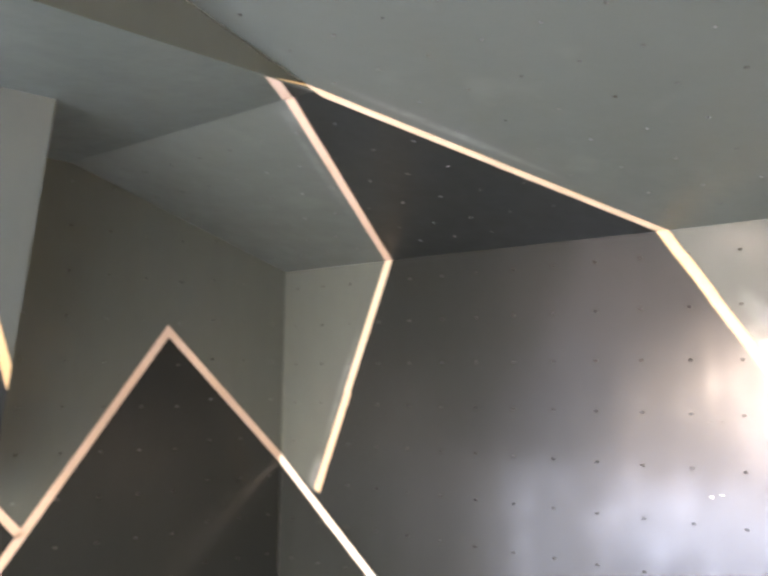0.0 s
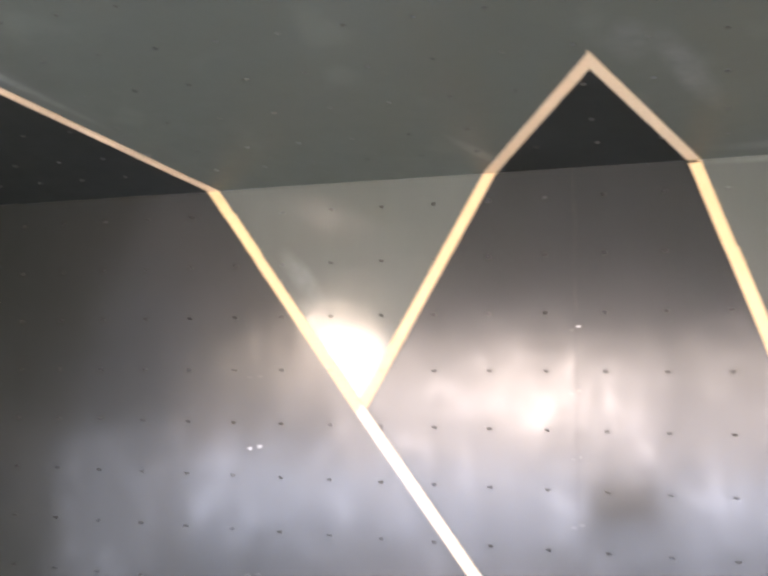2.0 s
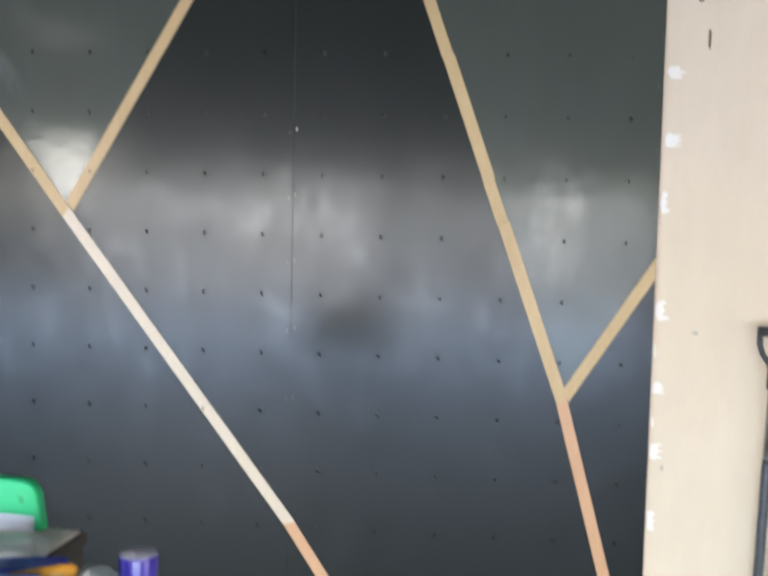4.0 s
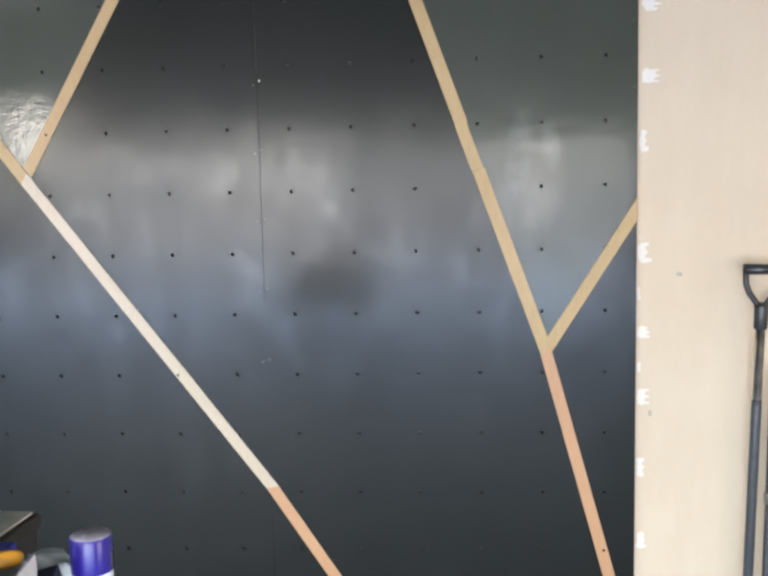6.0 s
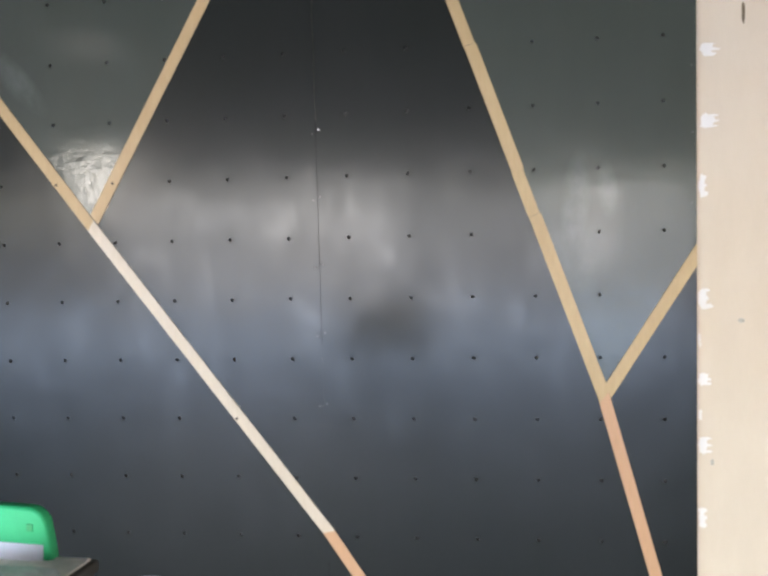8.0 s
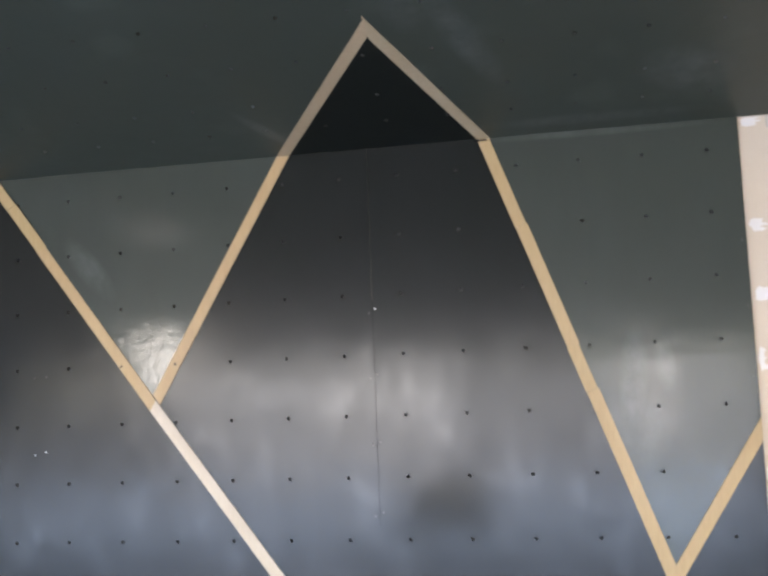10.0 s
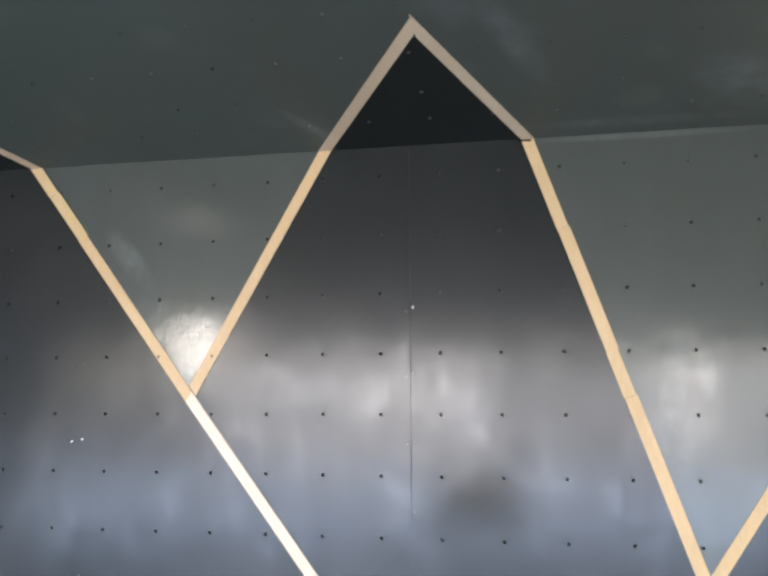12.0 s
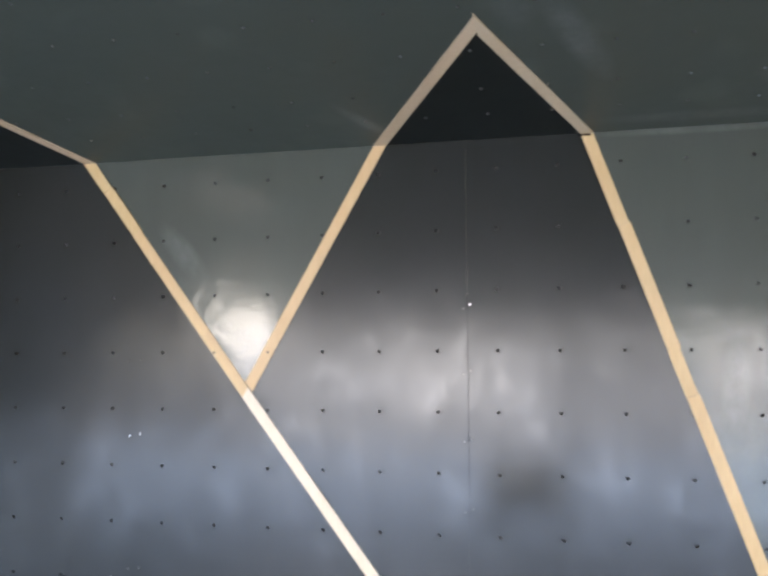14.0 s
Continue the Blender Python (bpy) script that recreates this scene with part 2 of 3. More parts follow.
def prism(bm, pts, d0, d1, mat=0):
    """A slab over the outline pts (u, v), from depth d0 to d1 along the third axis."""
    a = [bm.verts.new((u, v, d0)) for u, v in pts]
    b = [bm.verts.new((u, v, d1)) for u, v in pts]
    fs = [bm.faces.new(b), bm.faces.new(a[::-1])]
    n = len(pts)
    fs += [bm.faces.new((a[i], a[(i + 1) % n], b[(i + 1) % n], b[i])) for i in range(n)]
    for f in fs:
        f.material_index = mat
    bmesh.ops.recalc_face_normals(bm, faces=fs)
    return bm


def lathe(bm, profile, seg=32, m=None, mat=0, caps=True):
    """A turned body from (radius, height) pairs."""
    m = m or Matrix()
    rings = []
    for r, z in profile:
        rings.append([bm.verts.new(m @ Vector((r * math.cos(2 * math.pi * i / seg), r * math.sin(2 * math.pi * i / seg), z))) for i in range(seg)])
    fs = []
    for a, b in zip(rings, rings[1:]):
        fs += [bm.faces.new((a[i], a[(i + 1) % seg], b[(i + 1) % seg], b[i])) for i in range(seg)]
    if caps:
        fs += [bm.faces.new(rings[0][::-1]), bm.faces.new(rings[-1])]
    for f in fs:
        f.material_index, f.smooth = mat, True
    return bm


def tube(bm, pts, r, seg=10, mat=0):
    """A round bar along a line of points."""
    pts = [Vector(p) for p in pts]
    rings = []
    for i, p in enumerate(pts):
        d = (pts[min(i + 1, len(pts) - 1)] - pts[max(i - 1, 0)]).normalized()
        side = d.cross(Vector((0.31, 0.87, 0.38))).normalized()
        up = d.cross(side)
        rings.append([bm.verts.new(p + r * (math.cos(2 * math.pi * k / seg) * side + math.sin(2 * math.pi * k / seg) * up)) for k in range(seg)])
    fs = []
    for a, b in zip(rings, rings[1:]):
        fs += [bm.faces.new((a[k], a[(k + 1) % seg], b[(k + 1) % seg], b[k])) for k in range(seg)]
    fs += [bm.faces.new(rings[0][::-1]), bm.faces.new(rings[-1])]
    for f in fs:
        f.material_index, f.smooth = mat, True
    bmesh.ops.recalc_face_normals(bm, faces=fs)
    return bm


# ---------------------------------------------------------------- climbing panels
TILT = radians(16)
HOLE_R = 0.0064


def inside(p, poly):
    hit = False
    for (x0, y0), (x1, y1) in zip(poly, poly[1:] + poly[:1]):
        if (y0 > p[1]) != (y1 > p[1]) and p[0] < (x1 - x0) * (p[1] - y0) / (y1 - y0) + x0:
            hit = not hit
    return hit


def panel_mesh(u0, u1, v0, v1, us, vs, lines, light):
    """A drilled sheet in the plane (u, v), 18 mm thick behind it; cut along the paint lines; slots: dark, light, hole, edge, rim."""
    bm = bmesh.new()
    us = [u for u in sorted(us) if u0 + 0.02 < u < u1 - 0.02]
    vs = [v for v in sorted(vs) if v0 + 0.02 < v < v1 - 0.02]
    ub = [u0] + [(a + b) / 2 for a, b in zip(us, us[1:])] + [u1]
    vb = [v0] + [(a + b) / 2 for a, b in zip(vs, vs[1:])] + [v1]
    front = []
    for i, u in enumerate(us):
        for j, v in enumerate(vs):
            a, b, c, d = ub[i], ub[i + 1], vb[j], vb[j + 1]
            outer = [(b, v), (b, d), (u, d), (a, d), (a, v), (a, c), (u, c), (b, c)]
            o = [bm.verts.new((*p, 0)) for p in outer]
            ring = [(u + HOLE_R * math.cos(k * math.pi / 4), v + HOLE_R * math.sin(k * math.pi / 4)) for k in range(8)]
            h = [bm.verts.new((*p, 0)) for p in ring]
            w = [bm.verts.new((*p, -0.016)) for p in ring]
            for k in range(8):
                n = (k + 1) % 8
                front.append(bm.faces.new((h[k], o[k], o[n], h[n])))
                bm.faces.new((w[k], h[k], h[n], w[n])).material_index = 4
            bm.faces.new(w).material_index = 2
    if not us or not vs:
        front.append(bm.faces.new([bm.verts.new((*p, 0)) for p in ((u0, v0), (u1, v0), (u1, v1), (u0, v1))]))
    bmesh.ops.remove_doubles(bm, verts=bm.verts, dist=1e-5)
    front = [f for f in bm.faces if f.material_index == 0]
    for (ax, ay), (bx, by) in lines:
        geom = [f for f in bm.faces if f.material_index == 0]
        geom += list({e for f in geom for e in f.edges}) + list({v for f in geom for v in f.verts})
        bmesh.ops.bisect_plane(bm, geom=geom, plane_co=(ax, ay, 0), plane_no=(ay - by, bx - ax, 0), dist=1e-5)
    bm.normal_update()
    for f in bm.faces:
        if f.material_index == 0:
            c = f.calc_center_median()
            if f.normal.z < 0:
                f.normal_flip()
            f.material_index = 1 if any(inside((c.x, c.y), poly) for poly in light) else 0
    corners = [(u0, v0), (u1, v0), (u1, v1), (u0, v1)]
    top = [bm.verts.new((*p, 0)) for p in corners]
    low = [bm.verts.new((*p, -0.018)) for p in corners]
    for k in range(4):
        n = (k + 1) % 4
        bm.faces.new((top[n], top[k], low[k], low[n])).material_index = 3
    bm.faces.new(low[::-1]).material_index = 3
    return bm


def nut_mesh():
    bm = bmesh.new()
    rings = []
    for r, z in ((0.0057, -0.0125), (0.0046, -0.0132), (0.0046, -0.0158)):
        rings.append([bm.verts.new((r * math.cos(k * math.pi / 5), r * math.sin(k * math.pi / 5), z)) for k in range(10)])
    for a, b in zip(rings, rings[1:]):
        for k in range(10):
            bm.faces.new((a[k], a[(k + 1) % 10], b[(k + 1) % 10], b[k]))
    me = bpy.data.meshes.new("t_nut")
    bm.to_mesh(me)
    bm.free()
    me.materials.append(ZINC)
    return me


NUT = nut_mesh()


def panel(parent, u0, u1, v0, v1, us, vs, lines, light, tip=0.0, lean=0.0, gap=0.0005, nuts=True, paints=(DARK, LIGHT), rim=None):
    """A panel under its wall, with its inserts; tip and lean: tiny fitting errors in degrees."""
    u0, u1, v0, v1 = u0 + gap, u1 - gap, v0 + gap, v1 - gap
    cu, cv = (u0 + u1) / 2, (v0 + v1) / 2
    rel = lambda pts: [(a - cu, b - cv) for a, b in pts]
    lu, lv = [u - cu for u in us], [v - cv for v in vs]
    bm = panel_mesh(u0 - cu, u1 - cu, v0 - cv, v1 - cv, lu, lv, [rel(l) for l in lines], [rel(p) for p in light])
    ob = part("panel", bm, [*paints, HOLE, PLY_EDGE, rim or HOLE_RIM], parent, m=pose(cu, cv, 0, tip, lean, 0))
    if nuts:
        for u in lu:
            for v in lv:
                if u0 - cu + 0.02 < u < u1 - cu - 0.02 and v0 - cv + 0.02 < v < v1 - cv - 0.02:
                    n = new("t_nut", NUT)
                    n.parent = ob
                    n.matrix_basis = pose(u, v, 0, 0, 0, random.uniform(0, 36))
    return ob


COLS = [-0.1 - 0.2 * k for k in range(24)]
ROWS = [2.3 - 0.2 * k for k in range(12)]


def dot_mesh(name, r, mat):
    bm = bmesh.new()
    a = [bm.verts.new((r * math.cos(k * math.pi / 5), r * math.sin(k * math.pi / 5), -0.001)) for k in range(10)]
    b = [bm.verts.new((0.8 * r * math.cos(k * math.pi / 5), 0.8 * r * math.sin(k * math.pi / 5), 0.0004)) for k in range(10)]
    bm.faces.new(b)
    for k in range(10):
        bm.faces.new((a[k], a[(k + 1) % 10], b[(k + 1) % 10], b[k]))
    me = bpy.data.meshes.new(name)
    bm.to_mesh(me)
    bm.free()
    me.materials.append(mat)
    return me


DOT = dot_mesh("bolt_hole", 0.0055, HOLE)
SCREW_HEAD = dot_mesh("screw", 0.0036, SCREW)
BRIGHT_SCREW = dot_mesh("screw", 0.0030, plain("bright_screw_steel", (0.75, 0.74, 0.70), 0.35, 1.0))


def strip(parent, p0, p1, c0, c1, w=0.038, h=0.0035, label="", mat=None):
    """A flat bare strip from p0 to p1 in the plane (u, v); its ends are cut along the directions c0 and c1."""
    p0, p1, c0, c1 = Vector(p0), Vector(p1), Vector(c0), Vector(c1)
    d = (p1 - p0).normalized()
    n = Vector((-d.y, d.x))

    def end(p, c, s):
        # the point on the side line p + s * n + k * d that lies on p + j * c
        det = c.x * d.y - c.y * d.x
        k = (c.y * s * n.x - c.x * s * n.y) / det
        return p + s * n + k * d
    pts = [end(p0, c0, -w / 2), end(p1, c1, -w / 2), end(p1, c1, w / 2), end(p0, c0, w / 2)]
    bm = prism(bmesh.new(), [tuple(p) for p in pts], -0.001, h)
    ob = part("wood_strip", bm, mat or WOOD, parent, label)
    for u in COLS:
        for v in ROWS:
            q = Vector((u, v)) - p0
            if parent.name.startswith("wall_north") and abs(q.dot(n)) < 0.019 and 0.03 < q.dot(d) < (p1 - p0).length - 0.01:
                dot = new("bolt_hole", DOT)
                dot.parent, dot.matrix_basis = ob, pose(u, v, h + 0.0002)
    return ob


# the front wall: u = x, v = z, facing -y
north = thing("wall_north", "vertical climbing wall of painted drilled plywood with bare wood lines", "climbing wall", pose(0, 0, 0, 90, 0, 0), kind="structure")
FA, FB, FC, FD = (-2.602, 2.4), (-4.033, 2.4), (-1.493, 2.4), (-0.803, 2.4)
V1, YJ, RE, J5, CW = (-1.982, 1.56), (-0.288, 0.971), (0.0, 1.421), (-4.525, 1.24), (-4.8, 1.403)
S1B, S3B, S6B = (-0.87, 0.02), (-0.03, 0.02), (-3.0, 0.035)
LIGHT_N = [[FA, V1, FC], [FD, YJ, RE, (0, 2.4)], [FB, J5, CW, (-4.8, 2.4)]]
LINES_N = [(FA, V1), (V1, FC), (FD, YJ), (YJ, RE), (FB, J5), (J5, CW)]
for k, (tip, lean) in enumerate([(0.0, 0.03), (0.04, -0.06), (-0.03, 0.35), (0.03, -0.04)]):
    panel(north, -1.2 * (k + 1), -1.2 * k, 0.0, 2.4, COLS, ROWS, LINES_N, LIGHT_N, tip, lean, gap=0.0)
LEVEL, UP = (1, 0), (0, 1)
S1M = (-1.194, 0.515)


def along(a, b, k):
    return (a[0] + k * (b[0] - a[0]), a[1] + k * (b[1] - a[1]))


def pieces(parent, a, b, c0, c1, cuts, shift=0.0015, mat=None):
    """A strip made of several lengths that meet with small steps."""
    ks = [0.0] + list(cuts) + [1.0]
    for n, (k0, k1) in enumerate(zip(ks, ks[1:])):
        o = shift * (1 if n % 2 else -1)
        p, q = along(a, b, k0), along(a, b, k1)
        across = (b[1] - a[1], -(b[0] - a[0]))
        strip(parent, (p[0] + o, p[1]), (q[0] + o, q[1]), c0 if n == 0 else across, c1 if n == len(ks) - 2 else across, w=0.038 + 0.002 * (n % 2), mat=mat)


V_CUT = (V1[0] - FC[0], V1[1] - FC[1])
pieces(north, FA, V1, LEVEL, V_CUT, [0.125, 0.32])
pieces(north, V1, S1M, V_CUT, (1, 0.2), [], mat=PALE)
pieces(north, S1M, S1B, (1, 0.2), LEVEL, [], mat=WARM)
strip(north, FC, (V1[0] + 0.012, V1[1] + 0.02), LEVEL, (FA[0] - V1[0], FA[1] - V1[1]))
pieces(north, FD, YJ, LEVEL, (1, 1.3), [0.21, 0.49, 0.59])
strip(north, YJ, S3B, (1, 1.3), LEVEL, mat=WARM)
strip(north, (YJ[0] + 0.014, YJ[1] + 0.02), RE, (FD[0] - YJ[0], FD[1] - YJ[1]), UP)
pieces(north, FB, (J5[0] + 0.008, J5[1] + 0.018), LEVEL, (CW[0] - J5[0], CW[1] - J5[1]), [0.56], 0.003, mat=GREYED)
strip(north, CW, S6B, UP, LEVEL, mat=PALE)
for z0, z1 in ((1.14, 1.88), (0.0, 0.41)):
    part("seam_gap", new_box(-1.2008, z0, -0.002, -1.1993, z1, 0.0012), GAP, north, "open joint between two panels")
part("seam_gap", new_box(-0.832, 2.390, 0.0, -0.790, 2.3965, 0.0046), GAP, north, "dark open joint at the strip's end")
for x, z in [(-1.212, 1.84), (-1.191, 1.853), (-1.214, 1.624), (-1.192, 1.635), (-1.213, 1.405), (-1.19, 1.413), (-1.213, 1.176), (-1.188, 1.187), (-1.213, 0.942), (-1.189, 0.95),
             (-2.428, 1.403), (-2.388, 1.412), (-2.432, 1.673), (-2.386, 1.675), (-2.43, 0.935), (-2.388, 0.94), (-0.014, 2.006), (-0.012, 1.8), (-0.014, 1.583)]:
    sc = new("screw", BRIGHT_SCREW if (x, z) in ((-1.191, 1.853), (-2.428, 1.403), (-2.388, 1.412)) else SCREW_HEAD)
    sc.parent, sc.matrix_basis = north, pose(x, z, 0.0012)

# the sloping roof: u = x, v = distance up the slope
SLOPE = pose(0, 0, 2.4) @ pose(0, 0, 0, 180 - 16, 0, 0)
roof = thing("wall_overhang", "sloping overhead climbing wall of grey-green drilled plywood with dark peaks", "climbing wall", SLOPE, kind="structure")
SROWS = [0.165, 0.315] + [0.52 + 0.205 * k for k in range(15)]
STEP = -1.28 / math.cos(TILT)
PK, Q1, Q2 = (-1.066, 0.644), (-3.2, 1.338), (-3.33, 1.33)
LIGHT_R = [[(-4.9, -0.1), FB[:1] + (0.0,), Q2, (-4.9, 1.34)], [(FA[0], 0.0), (FC[0], 0.0), PK, (FD[0], 0.0), (0.4, -0.1), (0.4, 5), (-3.2, 5), Q1]]
LINES_R = [((FB[0], 0.0), Q2), ((FA[0], 0.0), Q1), ((FC[0], 0.0), PK), (PK, (FD[0], 0.0))]
RIDGE = 4.37
for a, b, top in [(0.0, 0.18, RIDGE), (-1.2, 0.0, RIDGE), (-2.4, -1.2, RIDGE), (-3.2, -2.4, RIDGE), (-4.0, -3.2, 1.345), (-4.8, -4.0, 1.345)]:
    near = min(top, 2.4)
    panel(roof, a, b, -0.003, near, COLS, SROWS, LINES_R, LIGHT_R, gap=0.0, paints=(DARK_MATT, LIGHT_MATT), rim=ROOF_RIM)
    if top > near:
        panel(roof, a, b, near, top, COLS, SROWS, [], [[(-9, 0), (9, 0), (9, 9), (-9, 9)]], gap=0.0, nuts=False, paints=(DARK_MATT, LIGHT_MATT), rim=ROOF_RIM)
strip(roof, (FB[0], 0.004), Q2, LEVEL, LEVEL, mat=PINKISH)
strip(roof, (FA[0], 0.004), Q1, LEVEL, UP, w=0.036, mat=GREYED)
strip(roof, (FC[0], 0.004), PK, LEVEL, UP, mat=GREYED)
strip(roof, PK, (FD[0], 0.004), UP, LEVEL, mat=GREYED)

# the lower flat soffit in the corner and its cheek
BOX_Z = 2.4 + 1.28 * math.tan(TILT)
soffit = thing("wall_soffit", "flat grey-green painted plywood soffit in the corner", "climbing wall", pose(0, 0, BOX_Z, 180, 0, 0), kind="structure")
AP = (-3.205, 1.46)
panel(soffit, -4.8, -3.2, 1.276, 3.6, [], [], [((-3.33, 1.285), AP)], [[(-5, 1.2), (-3.33, 1.2), (-3.33, 1.285), AP, (-3.1, 1.5), (-3.1, 4), (-5, 4)]])
strip(soffit, (-3.33, 1.29), AP, LEVEL, UP, mat=PINKISH)
cheek = thing("wall_cheek", "narrow grey-green painted side of the corner soffit", "climbing wall", pose(-3.2, 0, 0, 90, 0, 90), kind="structure")
far = -3.6
bm = prism(bmesh.new(), [(-1.28, BOX_Z - 0.002), (far, BOX_Z - 0.002), (far, 2.4 - far * math.tan(TILT))], -0.018, 0.0)
part("panel", bm, LIGHT, cheek)
bm = prism(bmesh.new(), [(-1.30, BOX_Z + 0.008), (-1.325, BOX_Z + 0.012), (-1.455, BOX_Z + 0.0), (-1.415, BOX_Z + 0.0)], 0.0, 0.0025)
part("wood_strip", bm, WOOD, cheek)

# the side wall: u = y, v = z, facing +x
west = thing("wall_west", "side climbing wall of drilled plywood with a dark painted peak", "climbing wall", pose(-4.8, 0, 0, 90, 0, 90), kind="structure")
WP, WC, WL, WJ, WE = (-0.735, 2.04), (0.0, 1.403), (-2.0, 0.395), (-1.43, 1.142), (-2.0, 1.72)
LIGHT_W = [[WP, WC, (0, 3.5), (-2.0, 3.5), WE, WJ]]
LINES_W = [(WP, WC), (WP, WJ), (WJ, WE)]
ROWS_W1 = [1.315 + 0.199 * k for k in range(-6, 9)]
ROWS_W2 = [1.277 + 0.201 * k for k in range(-6, 9)]
panel(west, -0.57, 0.0, 0.0, BOX_Z, [-0.08, -0.272, -0.47], ROWS_W1, LINES_W, LIGHT_W, gap=0.0)
panel(west, -2.0, -0.57, 0.0, BOX_Z, [-0.67 - 0.2 * k for k in range(5)], ROWS_W2, LINES_W, LIGHT_W, gap=0.0)
strip(west, WP, WC, UP, UP, mat=PINKISH)
strip(west, WP, WL, UP, LEVEL, mat=PINKISH)
strip(west, WE, WJ, UP, (WP[0] - WL[0], WP[1] - WL[1]), mat=PINKISH)

# a leaning wing of the climbing wall beyond the side wall: u up the lean, v away along it
E0, E1 = Vector((-4.85, -1.61, 0.81)), Vector((-3.96, -1.805, BOX_Z))
e1 = (E1 - E0).normalized()
e2 = Vector((-0.1, -1.7, 0.0))
e2 = (e2 - e2.dot(e1) * e1).normalized()
e3 = e1.cross(e2)
WING = Matrix.Translation(E0) @ Matrix((e1, e2, e3)).transposed().to_4x4()
wing = thing("wall_wing", "leaning grey painted plywood wing of the climbing wall", "climbing wall", WING, kind="structure")
HIGH = (E1 - E0).length + 0.03
panel(wing, 0.60, HIGH, 0.0, 1.7, [], [], [((1.08, 0.0), (2.1, 0.4))], [[(1.08, 0.0), (2.1, 0.4), (5.0, 1.5), (3, -1)]], gap=0.0, nuts=False)
strip(wing, (1.09, 0.0), (1.95, 0.34), (1, 0), (0, 1))

# ---------------------------------------------------------------- room shell
def slab(name, x0, y0, z0, x1, y1, z1, mat, label, cat):
    return tagged(part(name, new_box(x0, y0, z0, x1, y1, z1), mat), label, cat, kind="structure")


slab("floor", -8, -6.6, -0.1, 3, 0.3, 0.0, FLOOR, "unseen floor tinted blue for the lower wall's reflection", "floor")
plaster_wall = slab("wall_plaster", 0.003, 0.016, 0.0, 3.0, 0.2, 3.2, CREAM, "cream plastered wall with white filler patches", "wall")
slab("wall_behind", -5.0, 0.021, 0.0, 0.003, 0.2, 3.2, CREAM, "plaster behind the climbing panels", "wall")
# unseen east wall, cream for a warm bounce, with a gap for the fill lamp
slab("wall_east", 2.6, -6.6, 1.33, 2.8, 0.0, 4.6, CREAM, "cream plastered side wall", "wall")
slab("wall_east_sill", 2.6, -6.6, 0.0, 2.8, 0.0, 0.27, CREAM, "unseen cream wall under the fill lamp's opening", "wall")
slab("wall_east_near", 2.6, -3.17, 0.27, 2.8, 0.0, 1.33, CREAM, "unseen cream wall beside the fill lamp's opening", "wall")
slab("wall_east_far", 2.6, -6.6, 0.27, 2.8, -4.63, 1.33, CREAM, "unseen cream wall beside the fill lamp's opening", "wall")
slab("wall_west_backing", -5.05, -2.1, 0.0, -4.83, 0.2, 4.6, CREAM, "cream plastered side wall behind the panels", "wall")
# the low opening here is made only for the blue fill lamp
slab("wall_west_over_gap", -5.05, -3.5, 1.27, -4.83, -2.1, 4.6, CREAM, "cream plastered side wall over the added lamp opening", "wall")
slab("wall_west_post", -5.05, -3.6, 0.0, -4.83, -3.5, 4.6, CREAM, "cream plastered post beside the added lamp opening", "wall")
# unseen dark surfaces around the doorway, added to shape what the paint reflects
slab("wall_west_return", -7.8, -3.6, 0.0, -5.05, -3.4, 4.6, SHELL, "unseen dark return wall", "wall")
slab("wall_west_far", -8.0, -6.6, 0.0, -7.8, -3.4, 4.6, SHELL, "unseen dark side wall", "wall")
DX0, DX1, DZ = -7.75, 1.4, 1.97
slab("wall_south_left", -7.8, -6.6, 0.0, DX0, -6.4, 4.6, SHELL, "unseen dark wall beside the doorway", "wall")
slab("wall_south_right", DX1, -6.6, 0.0, 2.6, -6.4, 4.6, SHELL, "unseen dark wall beside the doorway", "wall")
slab("wall_south_top", DX0, -6.6, 2.32, DX1, -6.4, 4.6, SHELL, "unseen dark wall over the doorway", "wall")
# the lintel is left open from -5.25 to -4.3 for the glint lamp
slab("wall_south_lintel_far", DX0, -6.6, DZ, -5.25, -6.4, 2.32, SHELL, "unseen dark lintel beside the glint lamp's gap", "wall")
slab("wall_south_lintel", -4.3, -6.6, DZ, DX1, -6.4, 2.32, SHELL, "unseen dark lintel over the doorway", "wall")
YR, ZR = -RIDGE * math.cos(TILT), 2.4 + RIDGE * math.sin(TILT)
ACROSS = Matrix(((0, 0, 1, 0), (1, 0, 0, 0), (0, 1, 0, 0), (0, 0, 0, 1)))
near_part = prism(bmesh.new(), [(0.2, 2.42 - 0.2 * math.tan(TILT)), (YR, ZR + 0.02), (YR, ZR + 0.14), (0.2, 2.52)], -8.0, 2.8)
tagged(part("ceiling", near_part, CEIL, m=ACROSS), "cream painted sloping plaster ceiling", "ceiling", kind="structure")
far_part = prism(bmesh.new(), [(YR, ZR + 0.02), (-6.6, 2.9), (-6.6, 3.0), (YR, ZR + 0.14)], -8.0, 2.8)
tagged(part("ceiling_far", far_part, SHELL, m=ACROSS), "unseen dark sloping ceiling", "ceiling", kind="structure")
slab("ground", -400, -800, -0.12, 400, -6.6, -0.02, YARD, "pale concrete yard outside the doorway", "ground")

